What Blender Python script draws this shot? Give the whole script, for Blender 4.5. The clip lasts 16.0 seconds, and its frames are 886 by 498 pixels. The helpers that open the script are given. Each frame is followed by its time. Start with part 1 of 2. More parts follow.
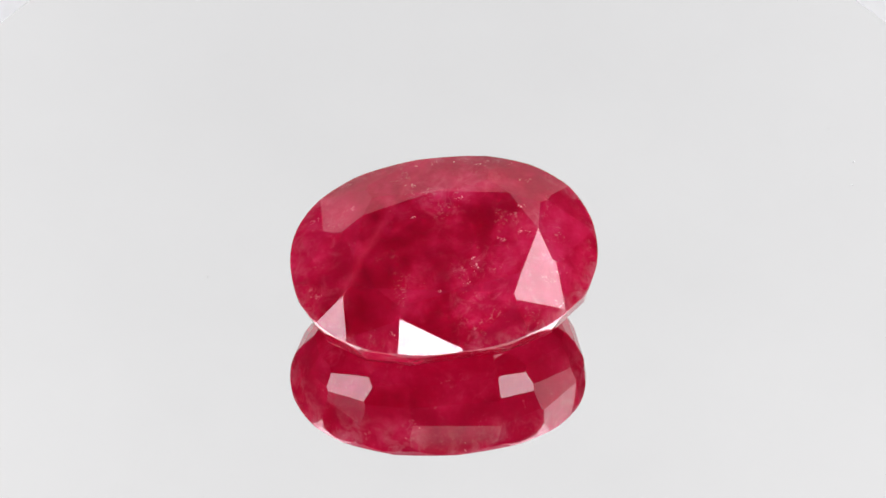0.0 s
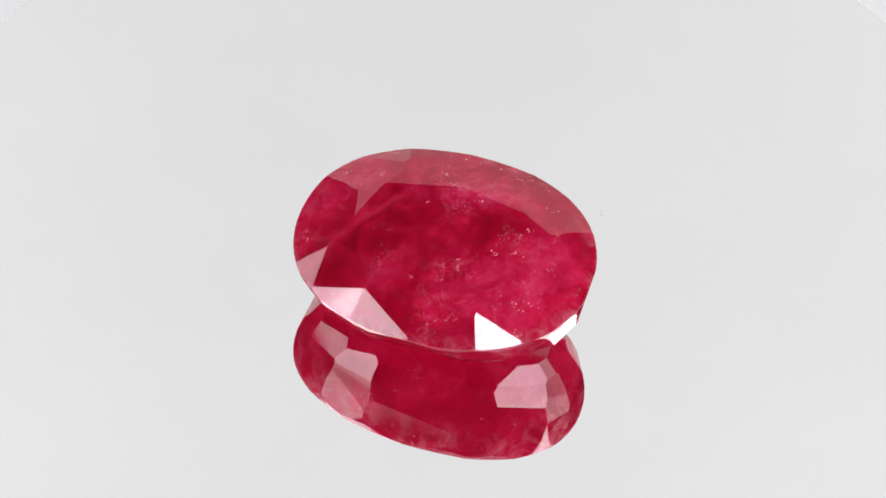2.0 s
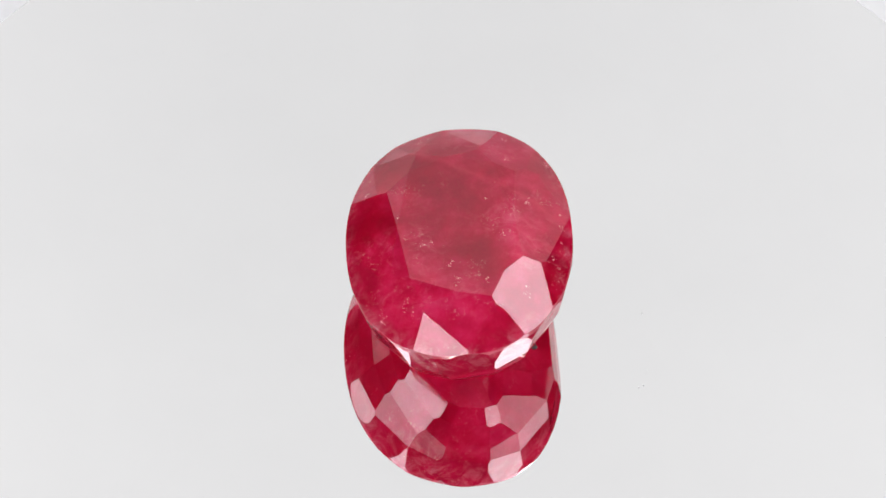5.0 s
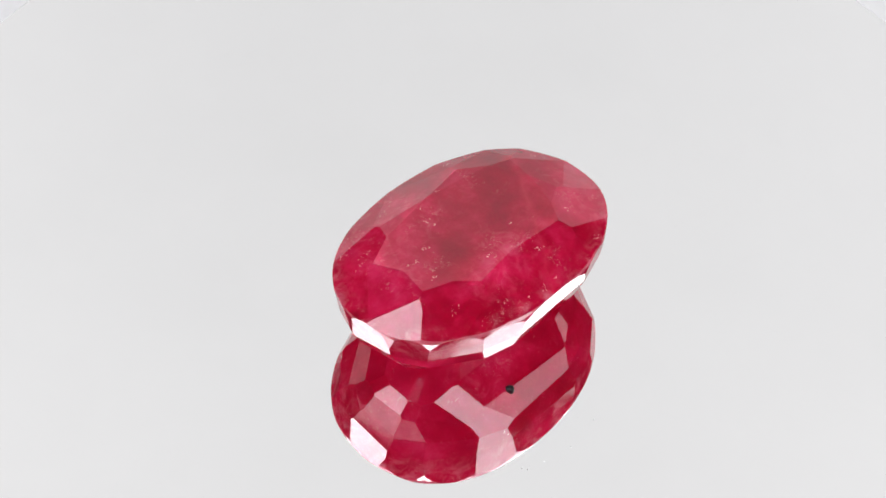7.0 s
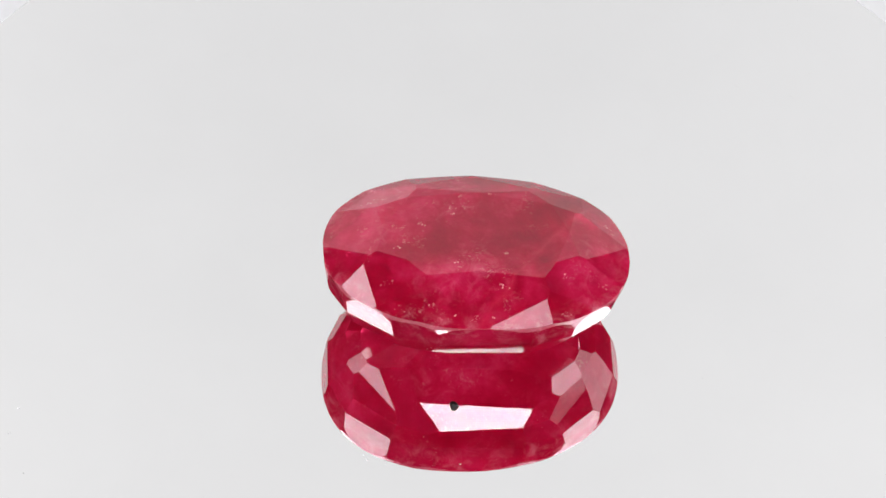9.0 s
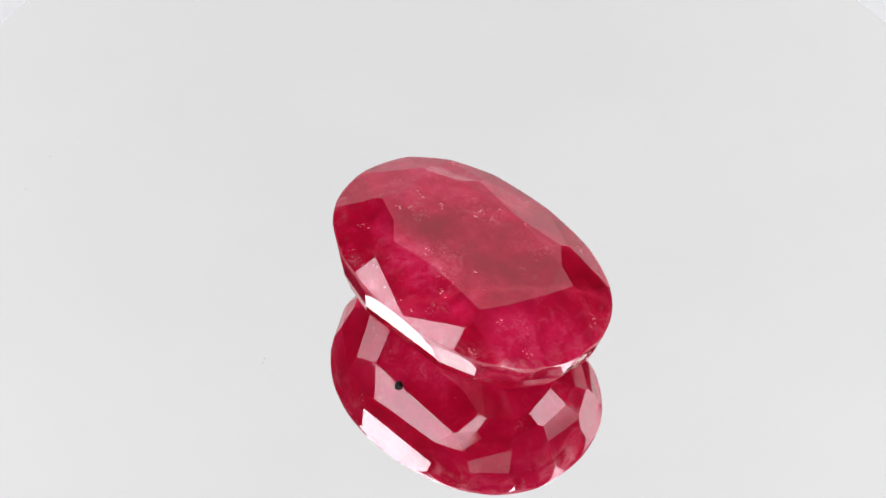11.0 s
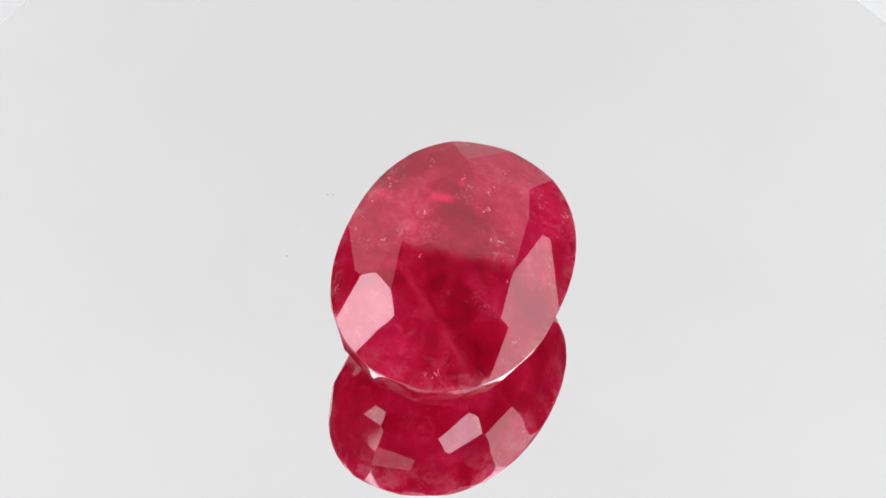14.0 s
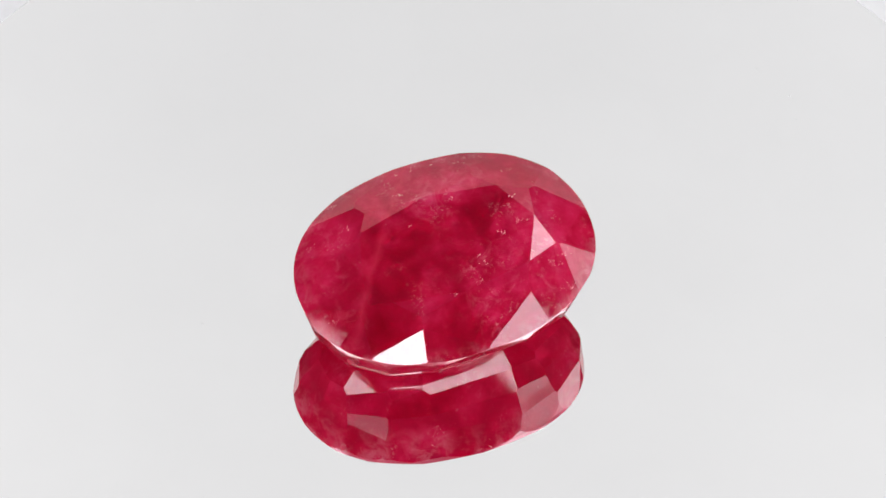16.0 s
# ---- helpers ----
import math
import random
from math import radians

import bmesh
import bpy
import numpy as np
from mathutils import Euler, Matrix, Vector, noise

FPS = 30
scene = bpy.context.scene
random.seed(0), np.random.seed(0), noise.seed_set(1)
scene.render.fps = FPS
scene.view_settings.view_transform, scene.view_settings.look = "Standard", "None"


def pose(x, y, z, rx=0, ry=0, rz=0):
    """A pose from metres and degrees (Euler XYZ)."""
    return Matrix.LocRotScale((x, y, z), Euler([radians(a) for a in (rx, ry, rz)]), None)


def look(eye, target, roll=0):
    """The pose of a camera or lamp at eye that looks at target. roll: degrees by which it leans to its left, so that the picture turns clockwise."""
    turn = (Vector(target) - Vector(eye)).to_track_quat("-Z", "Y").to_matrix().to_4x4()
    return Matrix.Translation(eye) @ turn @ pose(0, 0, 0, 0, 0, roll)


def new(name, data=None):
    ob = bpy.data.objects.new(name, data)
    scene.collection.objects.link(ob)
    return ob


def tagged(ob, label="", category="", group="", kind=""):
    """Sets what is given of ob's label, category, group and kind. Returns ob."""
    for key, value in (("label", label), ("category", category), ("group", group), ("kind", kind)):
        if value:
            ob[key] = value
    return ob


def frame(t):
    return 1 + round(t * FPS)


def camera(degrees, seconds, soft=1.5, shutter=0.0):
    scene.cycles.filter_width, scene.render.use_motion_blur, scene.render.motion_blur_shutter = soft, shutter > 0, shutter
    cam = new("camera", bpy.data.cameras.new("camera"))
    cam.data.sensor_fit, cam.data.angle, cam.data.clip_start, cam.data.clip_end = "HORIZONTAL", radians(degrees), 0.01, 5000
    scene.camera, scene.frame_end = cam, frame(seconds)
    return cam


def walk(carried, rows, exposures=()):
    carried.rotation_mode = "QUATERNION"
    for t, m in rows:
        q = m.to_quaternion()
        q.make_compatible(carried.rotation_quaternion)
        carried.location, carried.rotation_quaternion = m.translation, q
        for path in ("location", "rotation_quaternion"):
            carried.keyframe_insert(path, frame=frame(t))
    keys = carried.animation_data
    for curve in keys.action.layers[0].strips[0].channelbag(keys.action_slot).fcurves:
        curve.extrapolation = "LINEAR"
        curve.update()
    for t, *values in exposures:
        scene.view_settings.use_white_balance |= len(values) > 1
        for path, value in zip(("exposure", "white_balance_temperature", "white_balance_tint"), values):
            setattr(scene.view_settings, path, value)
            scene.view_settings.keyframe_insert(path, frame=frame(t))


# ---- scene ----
# A faceted red gemstone turning on a small round mirror in a white-backed photo set.
ROUND, WIDE = 2.2165, 0.7413  # the oval outline: its power, and its width by its length
A = 0.006  # half the stone's length; the mirror is then 52 mm across

# ---- camera ----
PITCH, REACH = radians(50.204), 26.606 * A
cam = camera(12.746, 16.0, soft=1.6)
VIEW = look((0, -REACH * math.cos(PITCH), REACH * math.sin(PITCH)), (0, 0, 0), 2.71)
walk(cam, [(0, VIEW), (16, VIEW)])

# ---- world, lamps, exposure ----
world = bpy.data.worlds.new("world")
scene.world = world
world.use_nodes = True
world.node_tree.nodes["Background"].inputs["Color"].default_value = (0.9, 0.95, 1, 1)
world.node_tree.nodes["Background"].inputs["Strength"].default_value = 0.02
scene.view_settings.exposure = 0


def toward(azimuth, height, reach):
    a, h = radians(azimuth), radians(height)
    return Vector((reach * math.cos(h) * math.cos(a), reach * math.cos(h) * math.sin(a), reach * math.sin(h)))


def panel_light(name, one, other, deep, reach, radiance, colour=(0.97, 0.965, 1)):
    """A soft panel lamp that faces the stone. Its long side runs between two directions (azimuth, height in degrees),
    its short side is so many degrees deep; radiance: how bright its face is."""
    a, c = toward(*one, reach), toward(*other, reach)
    eye = (a + c).normalized() * reach
    z = eye.normalized()
    x = (c - a).normalized()
    x = (x - z * x.dot(z)).normalized()
    y = z.cross(x)
    data = bpy.data.lights.new(name, "AREA")
    data.shape, data.size, data.size_y, data.color = "RECTANGLE", (c - a).length, 2 * reach * math.tan(radians(deep / 2)), colour
    data.energy = radiance * math.pi * data.size * data.size_y
    ob = new(name, data)
    ob.matrix_world = Matrix.Translation(eye) @ Matrix((x, y, z)).transposed().to_4x4()
    return ob


# lamp bars on both sides of the stone, others above them, and the panel over the lens
panel_light("top_lamp", (156, 57.5), (222, 60), 14, 0.42, 7.8)
panel_light("top_lamp", (53, 60), (-35, 46.5), 13, 0.42, 8.2)
panel_light("top_lamp", (-20, 68), (-50, 68), 6, 0.42, 5.8)
panel_light("side_lamp", (163, 26.5), (188, 28.5), 9, 0.42, 4.2)
panel_light("side_lamp", (193, 38), (221, 47), 9, 0.42, 8)
panel_light("side_lamp", (197, 32), (229, 32), 13, 0.44, 7)
panel_light("side_lamp", (25, 31), (-12, 30), 12, 0.42, 3.4)
panel_light("side_lamp", (-15, 33), (-43, 33), 24, 0.44, 7.2)
panel_light("low_lamp", (189, 5), (221, 6), 9, 0.45, 3.6)
panel_light("low_lamp", (12, 10), (-36, 9), 14, 0.45, 2.8)
panel_light("camera_lamp", (-99, 48), (-78, 49), 13, 0.30, 22)

# ---- materials ----
def material(name):
    m = bpy.data.materials.new(name)
    m.use_nodes = True
    nt = m.node_tree
    return m, nt, nt.nodes["Principled BSDF"]


def node(nt, kind, operation="", **sets):
    n = nt.nodes.new(kind)
    if operation:
        n.operation = operation
    for k, val in sets.items():
        n.inputs[k].default_value = val
    return n


def ramp(nt, source, stops):
    n = nt.nodes.new("ShaderNodeValToRGB")
    r = n.color_ramp
    while len(r.elements) < len(stops):
        r.elements.new(0.5)
    for e, (at, c) in zip(r.elements, stops):
        e.position, e.color = at, (*c, 1) if isinstance(c, tuple) else (c, c, c, 1)
    nt.links.new(source, n.inputs["Fac"])
    return n.outputs["Color"]


def mixed(nt, fac, a, b, blend="MIX"):
    n = nt.nodes.new("ShaderNodeMix")
    n.data_type, n.blend_type = "RGBA", blend
    for sock, val in ((n.inputs[0], fac), (n.inputs[6], a), (n.inputs[7], b)):
        if isinstance(val, (int, float)):
            sock.default_value = val
        elif isinstance(val, tuple):
            sock.default_value = (*val, 1)
        else:
            nt.links.new(val, sock)
    return n.outputs[2]


def noise_of(nt, coords, scale, detail=4.0, rough=0.55, warp=0.0):
    n = node(nt, "ShaderNodeTexNoise", Scale=scale, Detail=detail, Roughness=rough, Distortion=warp)
    nt.links.new(coords, n.inputs["Vector"])
    return n.outputs["Fac"]


def math_of(nt, operation, a, b, c=0.0):
    n = node(nt, "ShaderNodeMath", operation=operation)
    for sock, val in zip(n.inputs, (a, b, c)):
        if isinstance(val, (int, float)):
            sock.default_value = val
        else:
            nt.links.new(val, sock)
    return n.outputs[0]


def ruby_material(name, rough, paleness):
    """Cloudy red corundum: clear red glass over a mottled red body with pale wisps, grains of silk, a healed crack
    and a scuffed rim; the last argument pales and roughens it. Its pattern is laid out in half lengths of the stone."""
    m, nt, b = material(name)
    unit = node(nt, "ShaderNodeVectorMath", operation="MULTIPLY")
    nt.links.new(nt.nodes.new("ShaderNodeTexCoord").outputs["Object"], unit.inputs[0])
    unit.inputs[1].default_value = (1 / A, 1 / A, 1 / A)
    co = unit.outputs[0]
    # broad clouds with a finer mottle in them
    mottle = math_of(nt, "MULTIPLY_ADD", noise_of(nt, co, 9.5, 7, 0.66, 0.25), 0.42, math_of(nt, "MULTIPLY", noise_of(nt, co, 2.3, 4, 0.55, 0.4), 0.58))
    colour = ramp(nt, mottle, [(0.34, (0.15, 0.0015, 0.008)), (0.48, (0.35, 0.004, 0.030)), (0.56, (0.53, 0.014, 0.072)), (0.67, (0.72, 0.045, 0.15))])
    # pale wisps, thickest here and there
    where = ramp(nt, noise_of(nt, co, 2.6, 4, 0.6), [(0.43, 0.0), (0.62, 1.0)])
    wisp = ramp(nt, noise_of(nt, co, 7.5, 9, 0.72, 1.3), [(0.50, 0.0), (0.74, 0.85)])
    colour = mixed(nt, mixed(nt, 1.0, wisp, where, "MULTIPLY"), colour, (0.76, 0.13, 0.24))
    # grains of silk: tiny bright flecks in loose clusters
    cluster = ramp(nt, noise_of(nt, co, 4.6, 5, 0.65, 0.5), [(0.56, 0.0), (0.70, 1.0)])
    grain = ramp(nt, noise_of(nt, co, 46, 3, 0.6, 0.8), [(0.54, 0.0), (0.70, 1.0)])
    colour = mixed(nt, mixed(nt, 1.0, grain, cluster, "MULTIPLY"), colour, (0.80, 0.34, 0.42))
    # one healed crack that runs slantwise through the crown
    apart = nt.nodes.new("ShaderNodeSeparateXYZ")
    nt.links.new(co, apart.inputs[0])
    off = math_of(nt, "MULTIPLY_ADD", apart.outputs["X"], 0.82, math_of(nt, "MULTIPLY_ADD", apart.outputs["Y"], -0.6, 0.35))
    off = math_of(nt, "MULTIPLY_ADD", noise_of(nt, co, 4.5, 5, 0.6), 0.14, off)
    crack = ramp(nt, math_of(nt, "ABSOLUTE", off, 0.0), [(0.0, 0.45), (0.014, 0.22), (0.04, 0.0)])
    upper = ramp(nt, apart.outputs["Z"], [(0.0, 0.0), (0.02, 1.0)])
    broken = ramp(nt, noise_of(nt, co, 5.5, 3), [(0.36, 0.15), (0.52, 1.0)])
    colour = mixed(nt, mixed(nt, 1.0, mixed(nt, 1.0, crack, upper, "MULTIPLY"), broken, "MULTIPLY"), colour, (0.85, 0.06, 0.14))
    # scuffs along the rim
    out = math_of(nt, "POWER", math_of(nt, "ABSOLUTE", apart.outputs["X"], 0.0), ROUND)
    out = math_of(nt, "ADD", out, math_of(nt, "POWER", math_of(nt, "ABSOLUTE", math_of(nt, "DIVIDE", apart.outputs["Y"], WIDE), 0.0), ROUND))
    edge = ramp(nt, out, [(0.78, 0.0), (0.98, 0.9)])
    scuff = ramp(nt, noise_of(nt, co, 8, 8, 0.72, 0.6), [(0.47, 0.0), (0.68, 1.0)])
    worn = mixed(nt, 1.0, edge, scuff, "MULTIPLY")
    colour = mixed(nt, worn, colour, (0.72, 0.25, 0.33))
    # random pinker tone per facet, painted in for light refracted differently inside
    each = ramp(nt, nt.nodes.new("ShaderNodeObjectInfo").outputs["Random"], [(0.0, 0.0), (1.0, 0.26)])
    colour = mixed(nt, each, colour, (0.46, 0.022, 0.10))
    colour = mixed(nt, paleness, colour, (0.85, 0.42, 0.50))
    nt.links.new(colour, b.inputs["Base Color"])
    clear = ramp(nt, noise_of(nt, co, 1.6, 4, 0.6), [(0.3, 0.72 * (1 - paleness)), (0.7, 0.40 * (1 - paleness))])
    nt.links.new(clear, b.inputs["Transmission Weight"])
    b.inputs["IOR"].default_value = 1.77
    b.inputs["Specular IOR Level"].default_value = 0.42
    b.inputs["Specular Tint"].default_value = (1, 0.90, 0.97, 1)
    nt.links.new(math_of(nt, "MULTIPLY_ADD", worn, 0.22, rough), b.inputs["Roughness"])
    bump = node(nt, "ShaderNodeBump", Strength=0.05 + paleness, Distance=0.00002)
    nt.links.new(noise_of(nt, co, 5.4 + 18 * paleness, 3), bump.inputs["Height"])
    nt.links.new(bump.outputs["Normal"], b.inputs["Normal"])
    # cloudy stone lets some light through, scattered
    haze = nt.nodes.new("ShaderNodeBsdfTranslucent")
    haze.inputs["Color"].default_value = (0.82, 0.016, 0.13, 1)
    both = nt.nodes.new("ShaderNodeMixShader")
    both.inputs[0].default_value = 0.27
    nt.links.new(b.outputs[0], both.inputs[1])
    nt.links.new(haze.outputs[0], both.inputs[2])
    nt.links.new(both.outputs[0], nt.nodes["Material Output"].inputs["Surface"])
    return m


def plain(name, colour, rough, metal=0.0, scale=60, spread=0.06):
    m, nt, b = material(name)
    co = nt.nodes.new("ShaderNodeTexCoord").outputs["Object"]
    lo = tuple(c * (1 - spread) for c in colour)
    hi = tuple(min(1, c * (1 + spread)) for c in colour)
    nt.links.new(ramp(nt, noise_of(nt, co, scale, 6), [(0.3, lo), (0.7, hi)]), b.inputs["Base Color"])
    b.inputs["Roughness"].default_value = rough
    b.inputs["Metallic"].default_value = metal
    return m


RUBY = ruby_material("ruby", 0.025, 0.0)
# the girdle's white glints are partly painted in as a paler, rougher red
PALE_RUBY = ruby_material("pale_rim_ruby", 0.10, 0.3)
MIRROR = plain("mirror", (0.90, 0.905, 0.905), 0.012, 1.0, 120, 0.008)
RIM = plain("ground_glass", (0.52, 0.52, 0.52), 0.6)
FABRIC = plain("white_paper", (0.80, 0.795, 0.795), 0.9, 0, 25, 0.02)
# backdrop white: added emission stands in for lamplight falling on it
GLOW_WHITE, tree, glow = material("glowing_white")
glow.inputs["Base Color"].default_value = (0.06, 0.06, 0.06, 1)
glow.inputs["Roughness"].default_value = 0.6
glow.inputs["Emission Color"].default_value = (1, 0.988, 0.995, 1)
# uneven brightness is painted into the glow: higher towards the top and sides
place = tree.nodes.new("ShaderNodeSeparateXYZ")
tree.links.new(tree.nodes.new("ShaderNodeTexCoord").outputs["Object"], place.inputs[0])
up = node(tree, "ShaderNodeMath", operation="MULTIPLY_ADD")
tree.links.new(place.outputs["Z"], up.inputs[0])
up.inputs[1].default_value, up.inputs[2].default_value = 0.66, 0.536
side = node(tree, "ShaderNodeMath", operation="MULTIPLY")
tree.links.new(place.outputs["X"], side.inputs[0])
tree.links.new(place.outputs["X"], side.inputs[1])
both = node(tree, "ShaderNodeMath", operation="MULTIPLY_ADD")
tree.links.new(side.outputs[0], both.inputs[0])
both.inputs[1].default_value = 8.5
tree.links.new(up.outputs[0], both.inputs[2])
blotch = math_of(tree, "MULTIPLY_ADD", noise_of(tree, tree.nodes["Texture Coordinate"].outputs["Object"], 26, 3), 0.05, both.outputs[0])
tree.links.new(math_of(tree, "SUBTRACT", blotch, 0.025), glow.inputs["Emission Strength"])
GREY = plain("grey_paint", (0.42, 0.42, 0.42), 0.8, 0, 3)
DARK = plain("dark_paint", (0.05, 0.05, 0.055), 0.8, 0, 3)
FEATHER = plain("white_feather", (0.70, 0.20, 0.29), 0.35, 0, 3000, 0.2)
SOOT = plain("black_mineral", (0.012, 0.012, 0.014), 0.5, 0, 3000, 0.4)
DUST = plain("grey_dust", (0.5, 0.5, 0.5), 0.9, 0, 3000, 0.3)


def part(name, bm, mat, parent=None, label=""):
    me = bpy.data.meshes.new(name)
    bm.normal_update()
    bm.to_mesh(me)
    bm.free()
    me.materials.append(mat)
    ob = new(name, me)
    ob.parent = parent
    if label:
        ob["label"] = label
    return ob


# ---- set: white paper and a backdrop with an added glow in a dark room ----
def sheet():
    """Pale paper that lies under the mirror."""
    bm = bmesh.new()
    bmesh.ops.create_grid(bm, x_segments=2, y_segments=2, size=0.25)
    bm.normal_update()
    bmesh.ops.solidify(bm, geom=bm.faces[:], thickness=0.0006)
    ob = part("ground_paper", bm, FABRIC)
    ob.location = (0, 0, -0.0061)
    return tagged(ob, "white paper sheet under the mirror", "paper", kind="structure")


def glow_wall():
    """The white panel behind the mirror, its glow added in place of lamplight, as thick as a slim light box."""
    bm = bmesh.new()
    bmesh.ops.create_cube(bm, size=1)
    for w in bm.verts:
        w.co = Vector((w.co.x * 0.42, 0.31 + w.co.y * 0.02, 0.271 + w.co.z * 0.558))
    return tagged(part("backdrop", bm, GLOW_WHITE), "white panel behind the mirror, made to glow in place of lamplight", "backdrop", kind="structure")


def slab(name, x0, x1, y0, y1, z0, z1, label):
    bm = bmesh.new()
    bmesh.ops.create_cube(bm, size=1)
    for w in bm.verts:
        w.co = Vector(((x0 + x1) / 2 + w.co.x * (x1 - x0), (y0 + y1) / 2 + w.co.y * (y1 - y0), (z0 + z1) / 2 + w.co.z * (z1 - z0)))
    return tagged(part(name, bm, DARK if name in ("ceiling", "floor") else GREY), label, "room", kind="structure")


sheet()
glow_wall()
slab("floor", -1.5, 1.5, -1.5, 1.5, -0.05, -0.008, "dark table surface under the paper")
slab("ceiling", -1.6, 1.6, -1.6, 1.6, 1.5, 1.6, "dark ceiling of the photo room")
slab("wall_north", -1.6, 1.6, 1.5, 1.6, -0.05, 1.5, "grey wall of the photo room")
slab("wall_south", -1.6, 1.6, -1.6, -1.5, -0.05, 1.5, "grey wall of the photo room")
slab("wall_east", 1.5, 1.6, -1.5, 1.5, -0.05, 1.5, "grey wall of the photo room")
slab("wall_west", -1.6, -1.5, -1.5, 1.5, -0.05, 1.5, "grey wall of the photo room")

# ---- round mirror ----
AXIS = Vector((0.1122 * A, -0.5603 * A, 0))


def lathe(bm, profile, steps):
    rings = [[bm.verts.new((r * math.cos(a), r * math.sin(a), z)) for a in (2 * math.pi * i / steps for i in range(steps))] for r, z in profile]
    for lo, hi in zip(rings, rings[1:]):
        for i in range(steps):
            bm.faces.new((lo[i], lo[(i + 1) % steps], hi[(i + 1) % steps], hi[i]))
    return rings


disc = new("mirror_disc")
tagged(disc, "small round mirror disc with a ground edge", "mirror")
bm = bmesh.new()
rings = lathe(bm, [(4.085 * A, -0.0002), (4.085 * A, 0)], 192)
bm.faces.new(rings[-1])
bm.faces.new(rings[0][::-1])
part("mirror_face", bm, MIRROR, disc)
bm = bmesh.new()
rings = lathe(bm, [(4.0 * A, -0.0055), (4.30 * A, -0.0055), (4.33 * A, -0.0050), (4.33 * A, -0.0006), (4.30 * A, -0.0003), (4.087 * A, -0.00002), (4.087 * A, -0.0004), (4.0 * A, -0.0005), (4.0 * A, -0.0055)], 192)
part("edge", bm, RIM, disc, "pale ground glass edge")

# ---- gemstone ----
gem = new("gemstone")
tagged(gem, "deep red oval faceted ruby resting tilted on the mirror", "gemstone")


def rim(azimuth, k=1.0, z=0.0):
    """A point of the stone's oval outline, k times its size, in half lengths."""
    c, s = math.cos(radians(azimuth)), math.sin(radians(azimuth))
    return Vector((k * math.copysign(abs(c) ** (2 / ROUND), c), k * WIDE * math.copysign(abs(s) ** (2 / ROUND), s), z))


TABLE = 0.182
T = [Vector((x, y, TABLE)) for x, y in ((0.615, -0.015), (0.475, 0.29), (0.01, 0.378), (-0.487, 0.274), (-0.595, -0.015), (-0.49, -0.285), (-0.01, -0.383), (0.45, -0.32))]
M = [Vector(c) for c in ((0.684, 0.215, 0.163), (0.345, 0.468, 0.160), (-0.39, 0.464, 0.158), (-0.657, 0.20, 0.158), (-0.656, -0.246, 0.160), (-0.362, -0.461, 0.152), (0.37, -0.474, 0.145), (0.682, -0.239, 0.150))]
G = [rim(a, 0.983, 0.023) for a in (0.5, 27.8, 49, 68.3, 92.4, 115, 136, 157.2, 183, 207.8, 224.5, 247.6, 270, 293.9, 313.4, 335)]
# the sixteen columns of the stepped underside: where each row of corners stands round the stone, from the girdle down
COLUMNS = (
    (-12.6, 11.3, 30.8, 57.5, 74.6, 108.3, 125.5, 148.7, 170, 189, 211.5, 231.5, 252.4, 285.6, 305, 329.6),
    (-8.7, 11, 27.5, 56, 72, 112, 126.7, 149.5, 169.5, 190.5, 208.3, 231, 252.3, 288.3, 305.3, 334.2),
    (-9.6, 9.5, 21, 51.1, 62.5, 120, 133.7, 154.9, 171.8, 190.4, 201.2, 227, 246.5, 290, 308, 340.4),
    (-7, 6.3, 14.7, 37.6, 45.5, 130, 140.9, 160, 169.6, 190, 195, 222, 240, 295, 309, 347),
)
# how far out and how deep each row lies: the mean, then its waves round the stone (cosine, sine, of one, two and three turns)
OUT = (
    (0.955, -0.0012, -0.0003, 0.0142, -0.0095, 0.0007, -0.0038),
    (0.8833, -0.0093, -0.0027, 0.0327, 0.0049, 0.0017, -0.0076),
    (0.772, -0.0158, -0.0247, 0.0688, 0.0004, -0.0003, 0.0123),
    (0.6164, -0.019, -0.0592, 0.1173, -0.0055, 0.0071, 0.0287),
)
DEEP = (
    (-0.1961, -0.0144, -0.0005, -0.0095, -0.0065, -0.0045, 0.0005),
    (-0.3165, -0.0233, -0.0009, 0.0118, -0.005, 0.0017, 0.0117),
    (-0.4162, -0.0208, 0.0231, 0.0001, -0.0003, -0.003, 0.0011),
    (-0.4974, -0.0195, 0.0346, 0.012, -0.0096, 0.0024, -0.0029),
)


def wave(c, azimuth):
    a = radians(azimuth)
    return c[0] + sum(c[2 * n - 1] * math.cos(n * a) + c[2 * n] * math.sin(n * a) for n in (1, 2, 3))


def corner(column, row):
    """A corner of the underside; row -1 lies at the girdle, row 4 at the keel."""
    turn = 360 * (column // 16)
    if row < 0:
        return rim(COLUMNS[0][column % 16] + turn, 1, -0.022)
    if row > 3:
        return rim(COLUMNS[3][column % 16] + turn, 0.08, -0.635) - Vector((0, 0.16, 0))
    azimuth = COLUMNS[row][column % 16] + turn
    return rim(azimuth, wave(OUT[row], azimuth), wave(DEEP[row], azimuth))


TILT = Matrix.Rotation(-1.7298, 4, "Z") @ Matrix.Rotation(0.1525, 4, "Y") @ Matrix.Rotation(1.7298 + 0.2050, 4, "Z")
SEAT = Vector((-0.1037, -0.0236, 0.6430))


PLANES = []


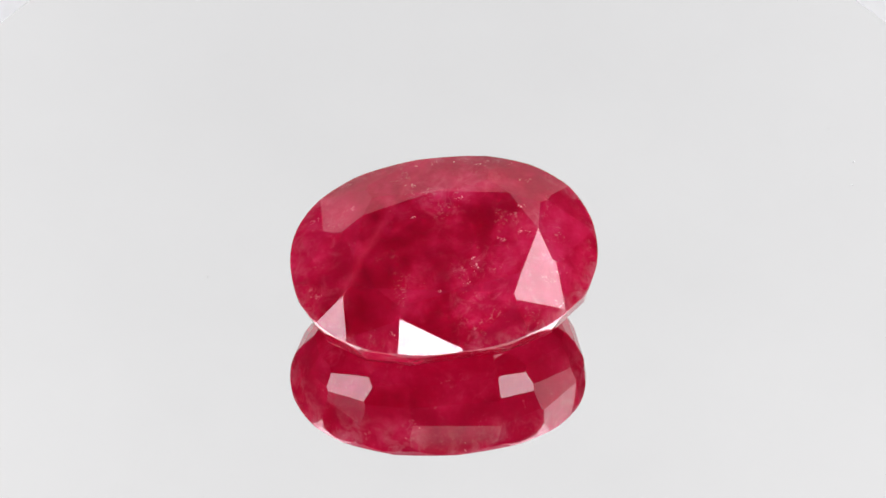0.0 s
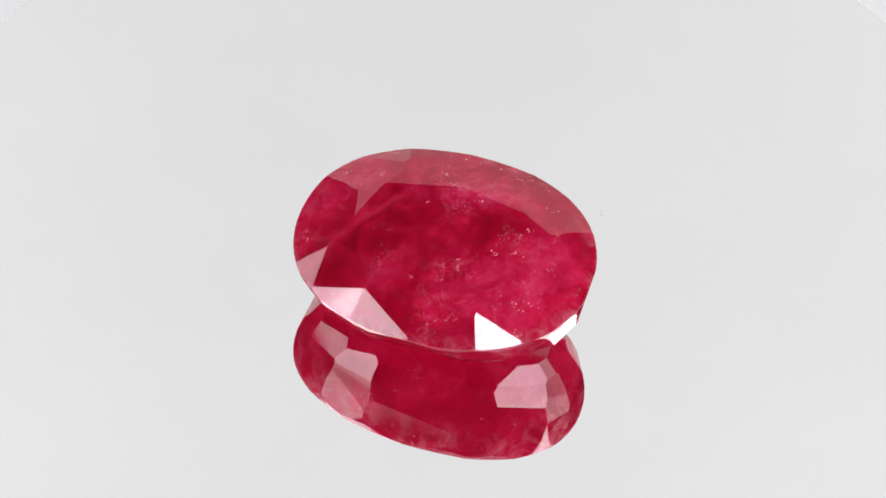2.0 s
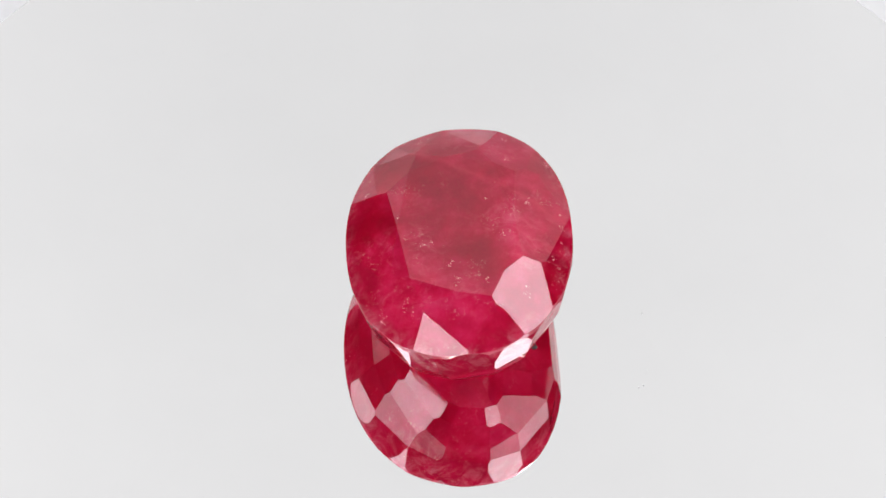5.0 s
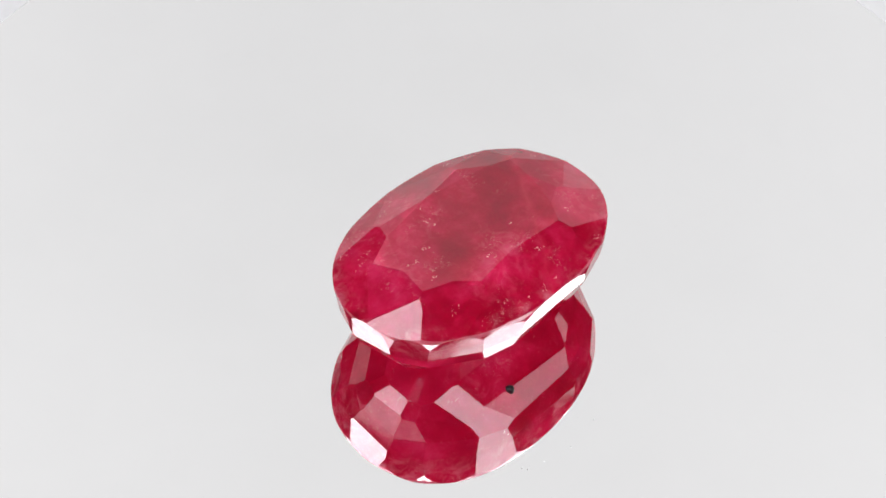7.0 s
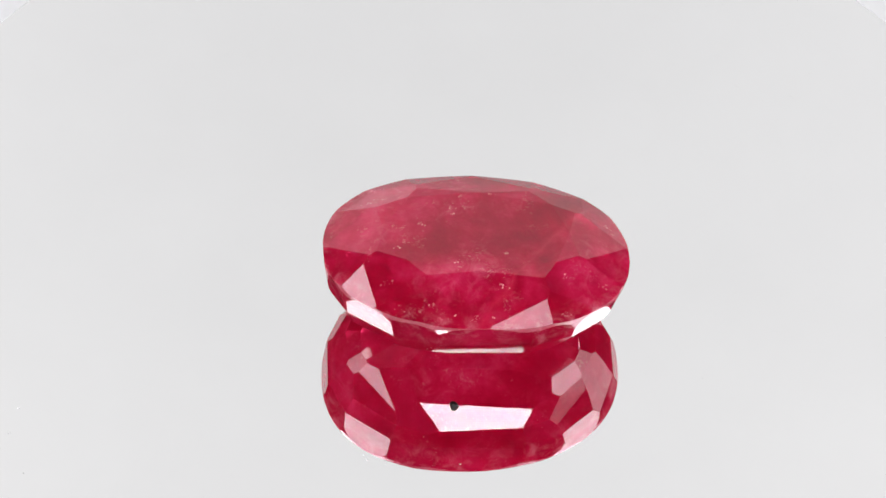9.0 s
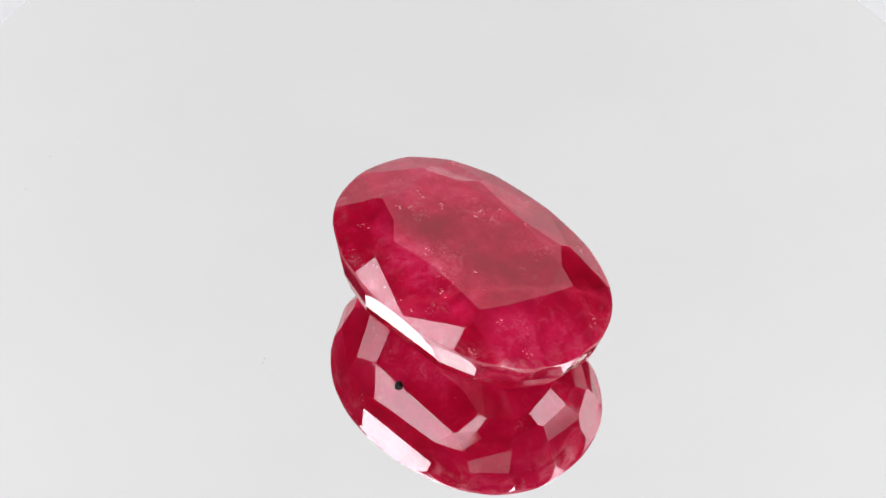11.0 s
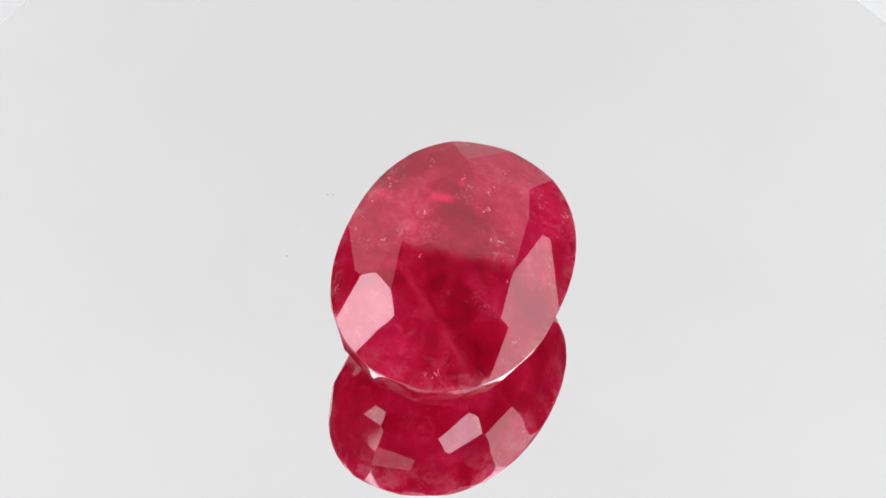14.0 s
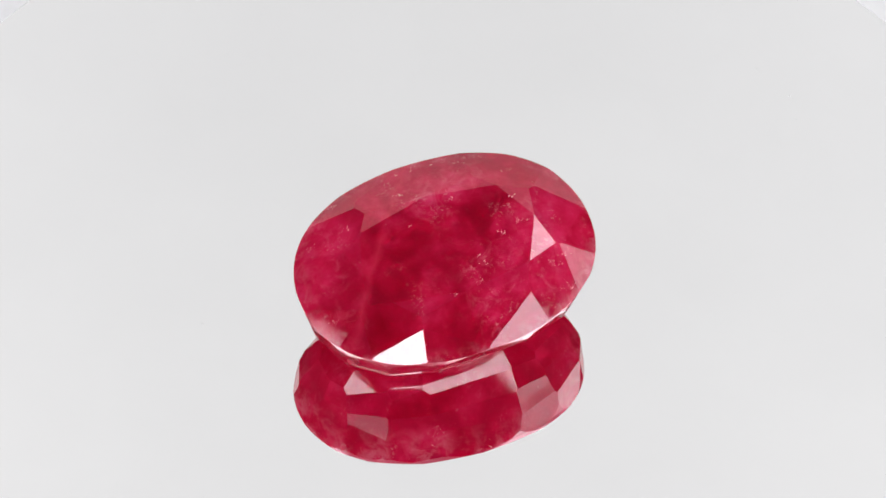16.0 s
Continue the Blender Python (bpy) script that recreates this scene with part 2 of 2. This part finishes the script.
def cut(bm, kind, a, b, c):
    """Cuts away what lies beyond the plane through three points, as seen from the stone's heart."""
    n = (b - a).cross(c - a).normalized()
    if n.dot(a - Vector((0, 0, -0.15))) < 0:
        n = -n
    PLANES.append((n, n.dot(a), kind))
    bmesh.ops.bisect_plane(bm, geom=bm.verts[:] + bm.edges[:] + bm.faces[:], dist=1e-5, plane_co=a, plane_no=n, clear_outer=True)
    open_edges = [e for e in bm.edges if len(e.link_faces) == 1]
    if open_edges:
        bmesh.ops.edgeloop_fill(bm, edges=open_edges)


def faceted():
    bm = bmesh.new()
    ring = [[bm.verts.new(rim(3.75 * i, 1, z)) for i in range(96)] for z in (-0.75, 0.4)]
    for i in range(96):
        bm.faces.new((ring[0][i], ring[0][i - 1], ring[1][i - 1], ring[1][i]))
    bm.faces.new(ring[1])
    bm.faces.new(ring[0][::-1])
    cut(bm, "table_facet", T[0], T[2], T[4])
    for i in range(8):
        j = (i + 1) % 8
        cut(bm, "star_facet", T[i], M[i], T[j])
        cut(bm, "bezel_facet", T[i], G[2 * i], T[i] + M[i] - M[i - 1])
        cut(bm, "upper_girdle_facet", M[i], G[2 * i], G[2 * i + 1])
        cut(bm, "upper_girdle_facet", M[i], G[2 * i + 1], G[(2 * i + 2) % 16])
    for i in range(60):
        along, m = rim(6 * i + 3) - rim(6 * i - 3), 6 * i
        cut(bm, "girdle", rim(m, 0.9955, 0.02), rim(m, 1, 0.006), rim(m, 1, 0.006) + along)
        cut(bm, "girdle_bevel", rim(m, 1, -0.02), rim(m, 0.985, -0.12), rim(m, 1, -0.02) + along)
    for row in range(-1, 4):
        for i in range(16):
            p, q, u, v = corner(i, row), corner(i + 1, row), corner(i, row + 1), corner(i + 1, row + 1)
            if row < 0:
                p, q = p + (rim(COLUMNS[0][i] * 0.5 + (COLUMNS[0] + (347.4,))[i + 1] * 0.5, 1, -0.022) - (p + q) / 2) * 0.6, q
                q = p + corner(i + 1, -1) - corner(i, -1)
            mid = (p + q + u + v) / 4
            cut(bm, "pavilion_facet" if row >= 0 else "lower_girdle_facet", mid, mid + q - u, mid + v - p)
    # the worn culet on which the stone rests
    back = TILT.to_3x3().transposed()
    lie = [back @ (Vector(v) - SEAT) for v in ((0, 0, 0.002), (0.1, 0, 0.002), (0, 0.1, 0.002))]
    cut(bm, "culet", *lie)
    bmesh.ops.recalc_face_normals(bm, faces=bm.faces[:])
    bm.normal_update()
    return bm


def kind_of(f):
    """Which cut left this face."""
    c = f.calc_center_median()
    if abs(f.normal.z) < 0.05:
        return "girdle"
    return min(PLANES, key=lambda p: 3 * (1 - p[0].dot(f.normal)) + abs(p[0].dot(c) - p[1]))[2]


stone = faceted()
sides = {}
for f in stone.faces:
    sides.setdefault(kind_of(f), []).append(f)
for kind, faces in sides.items():
    for some in [faces] if kind == "girdle" else [[f] for f in faces]:
        bm, at = bmesh.new(), {}
        for f in some:
            for v in f.verts:
                if v not in at:
                    at[v] = bm.verts.new(v.co * A)
            bm.faces.new([at[v] for v in f.verts])
        part(kind, bm, PALE_RUBY if kind == "girdle" else RUBY, gem, "thin red rim, its colour paled for white glints" if kind == "girdle" else "")
stone.free()


def skin(x, y, above=True):
    """The height of the stone's surface over or under a point of its plan, and the way it faces."""
    best = None
    for n, d, _ in PLANES:
        if (n.z > 0.05) == above and abs(n.z) > 0.05:
            z = (d - n.x * x - n.y * y) / n.z
            if best is None or (z < best[0]) == above:
                best = (z, n)
    return best


def feather(x, y, spread, count, seed, above=True):
    """A little nest of pale jagged shards that breaks the surface."""
    rng = random.Random(seed)
    bm = bmesh.new()
    for _ in range(count):
        px, py = x + rng.gauss(0, spread), y + rng.gauss(0, spread * 0.6)
        z, n = skin(px, py, above)
        u = n.orthogonal().normalized()
        w = n.cross(u)
        long, turn = 0.0025 + 0.016 * rng.random() ** 3, rng.uniform(0, 6.28)
        mid = Vector((px, py, z)) + n * 0.0006
        ring = []
        for i in range(5):
            a, r = turn + i * 1.2566, long * rng.uniform(0.3, 1) * (1 if i % 2 else 0.55)
            ring.append(bm.verts.new((mid + u * r * math.cos(a) + w * r * math.sin(a) * 0.38 + n * 0.0002) * A))
        top = bm.verts.new((mid + n * 0.001) * A)
        for i in range(5):
            bm.faces.new((ring[i], ring[(i + 1) % 5], top))
        bm.faces.new(ring[::-1])
    return part("inclusion", bm, FEATHER, gem, "pale feathery inclusion")


NESTS = ((-0.16, 0.21, 0.012), (0.15, 0.30, 0.02), (-0.07, 0.67, 0.006), (0.18, 0.66, 0.006), (0.51, 0.59, 0.03), (0.50, -0.01, 0.016), (0.37, -0.06, 0.025), (0.17, -0.16, 0.012), (-0.09, -0.37, 0.025), (0.10, -0.34, 0.02), (0.62, -0.36, 0.04), (0.70, -0.32, 0.02), (0.64, -0.53, 0.03), (-0.55, 0.36, 0.02), (0.32, 0.60, 0.02), (0.53, 0.17, 0.02), (0.53, -0.03, 0.03), (0.61, 0.42, 0.03), (0.16, -0.23, 0.03), (0.05, 0.68, 0.02), (-0.14, 0.47, 0.03), (-0.55, 0.61, 0.03), (0.62, -0.52, 0.04), (-0.43, -0.58, 0.03), (-0.80, 0.36, 0.03), (-0.86, -0.22, 0.03))
for i, (x, y, spread) in enumerate(NESTS):
    feather(x, y, spread * 0.7, 7 + round(spread * 320), i)
for i, (x, y) in enumerate(((-0.3, -0.66), (0.05, -0.70), (0.45, -0.60), (0.3, 0.62), (-0.45, 0.56), (-0.1, -0.5))):
    feather(x, y, 0.04, 7, 50 + i, False)

# a black crystal in the underside
z, n = skin(0.118, 0.464, False)
bm = bmesh.new()
bmesh.ops.create_icosphere(bm, subdivisions=2, radius=0.034)
for w in bm.verts:
    w.co = (Vector((0.118, 0.464, z)) + w.co * (1 + 0.35 * noise.noise(w.co * 40)) * 0.9) * A
part("inclusion", bm, SOOT, gem, "black crystal inclusion")

# ---- dust on the mirror ----
rng = random.Random(4)
bm = bmesh.new()
specks = [(0.40, 1.26, 0.007), (0.375, 1.29, 0.008), (0.25, 1.30, 0.007), (0.04, 1.30, 0.006), (2.67, 1.51, 0.008), (2.66, 1.30, 0.008), (-0.22, 1.21, 0.009)]
specks += [(rng.uniform(-3, 3), rng.uniform(-3, 3), rng.uniform(0.003, 0.005)) for _ in range(5)]
for x, y, r in specks:
    turn = rng.uniform(0, 6.28)
    ring = [bm.verts.new(((x + r * rng.uniform(0.5, 1.3) * math.cos(turn + a)) * A, (y + r * rng.uniform(0.4, 1) * math.sin(turn + a)) * A, 0.000002)) for a in (0, 1, 2, 3, 4, 5.2)]
    top = bm.verts.new((x * A, y * A, 0.00003))
    for i in range(6):
        bm.faces.new((ring[i], ring[(i + 1) % 6], top))
dust = tagged(part("dust", bm, DUST), "few grey dust specks lying on the mirror", "dust", kind="stuff")


# ---- what turns ----
def turned(t):
    return Matrix.Translation(AXIS) @ Matrix.Rotation(radians(-22.731 * max(0, t - 0.755)), 4, "Z")


def motions():
    times = [0, 0.4, 0.7, 0.755] + [0.8 + 0.4 * i for i in range(39)]
    walk(gem, [(t, turned(t) @ Matrix.Translation(SEAT * A) @ TILT) for t in times])
    walk(disc, [(t, turned(t)) for t in times])
    walk(dust, [(t, turned(t)) for t in times])


motions()
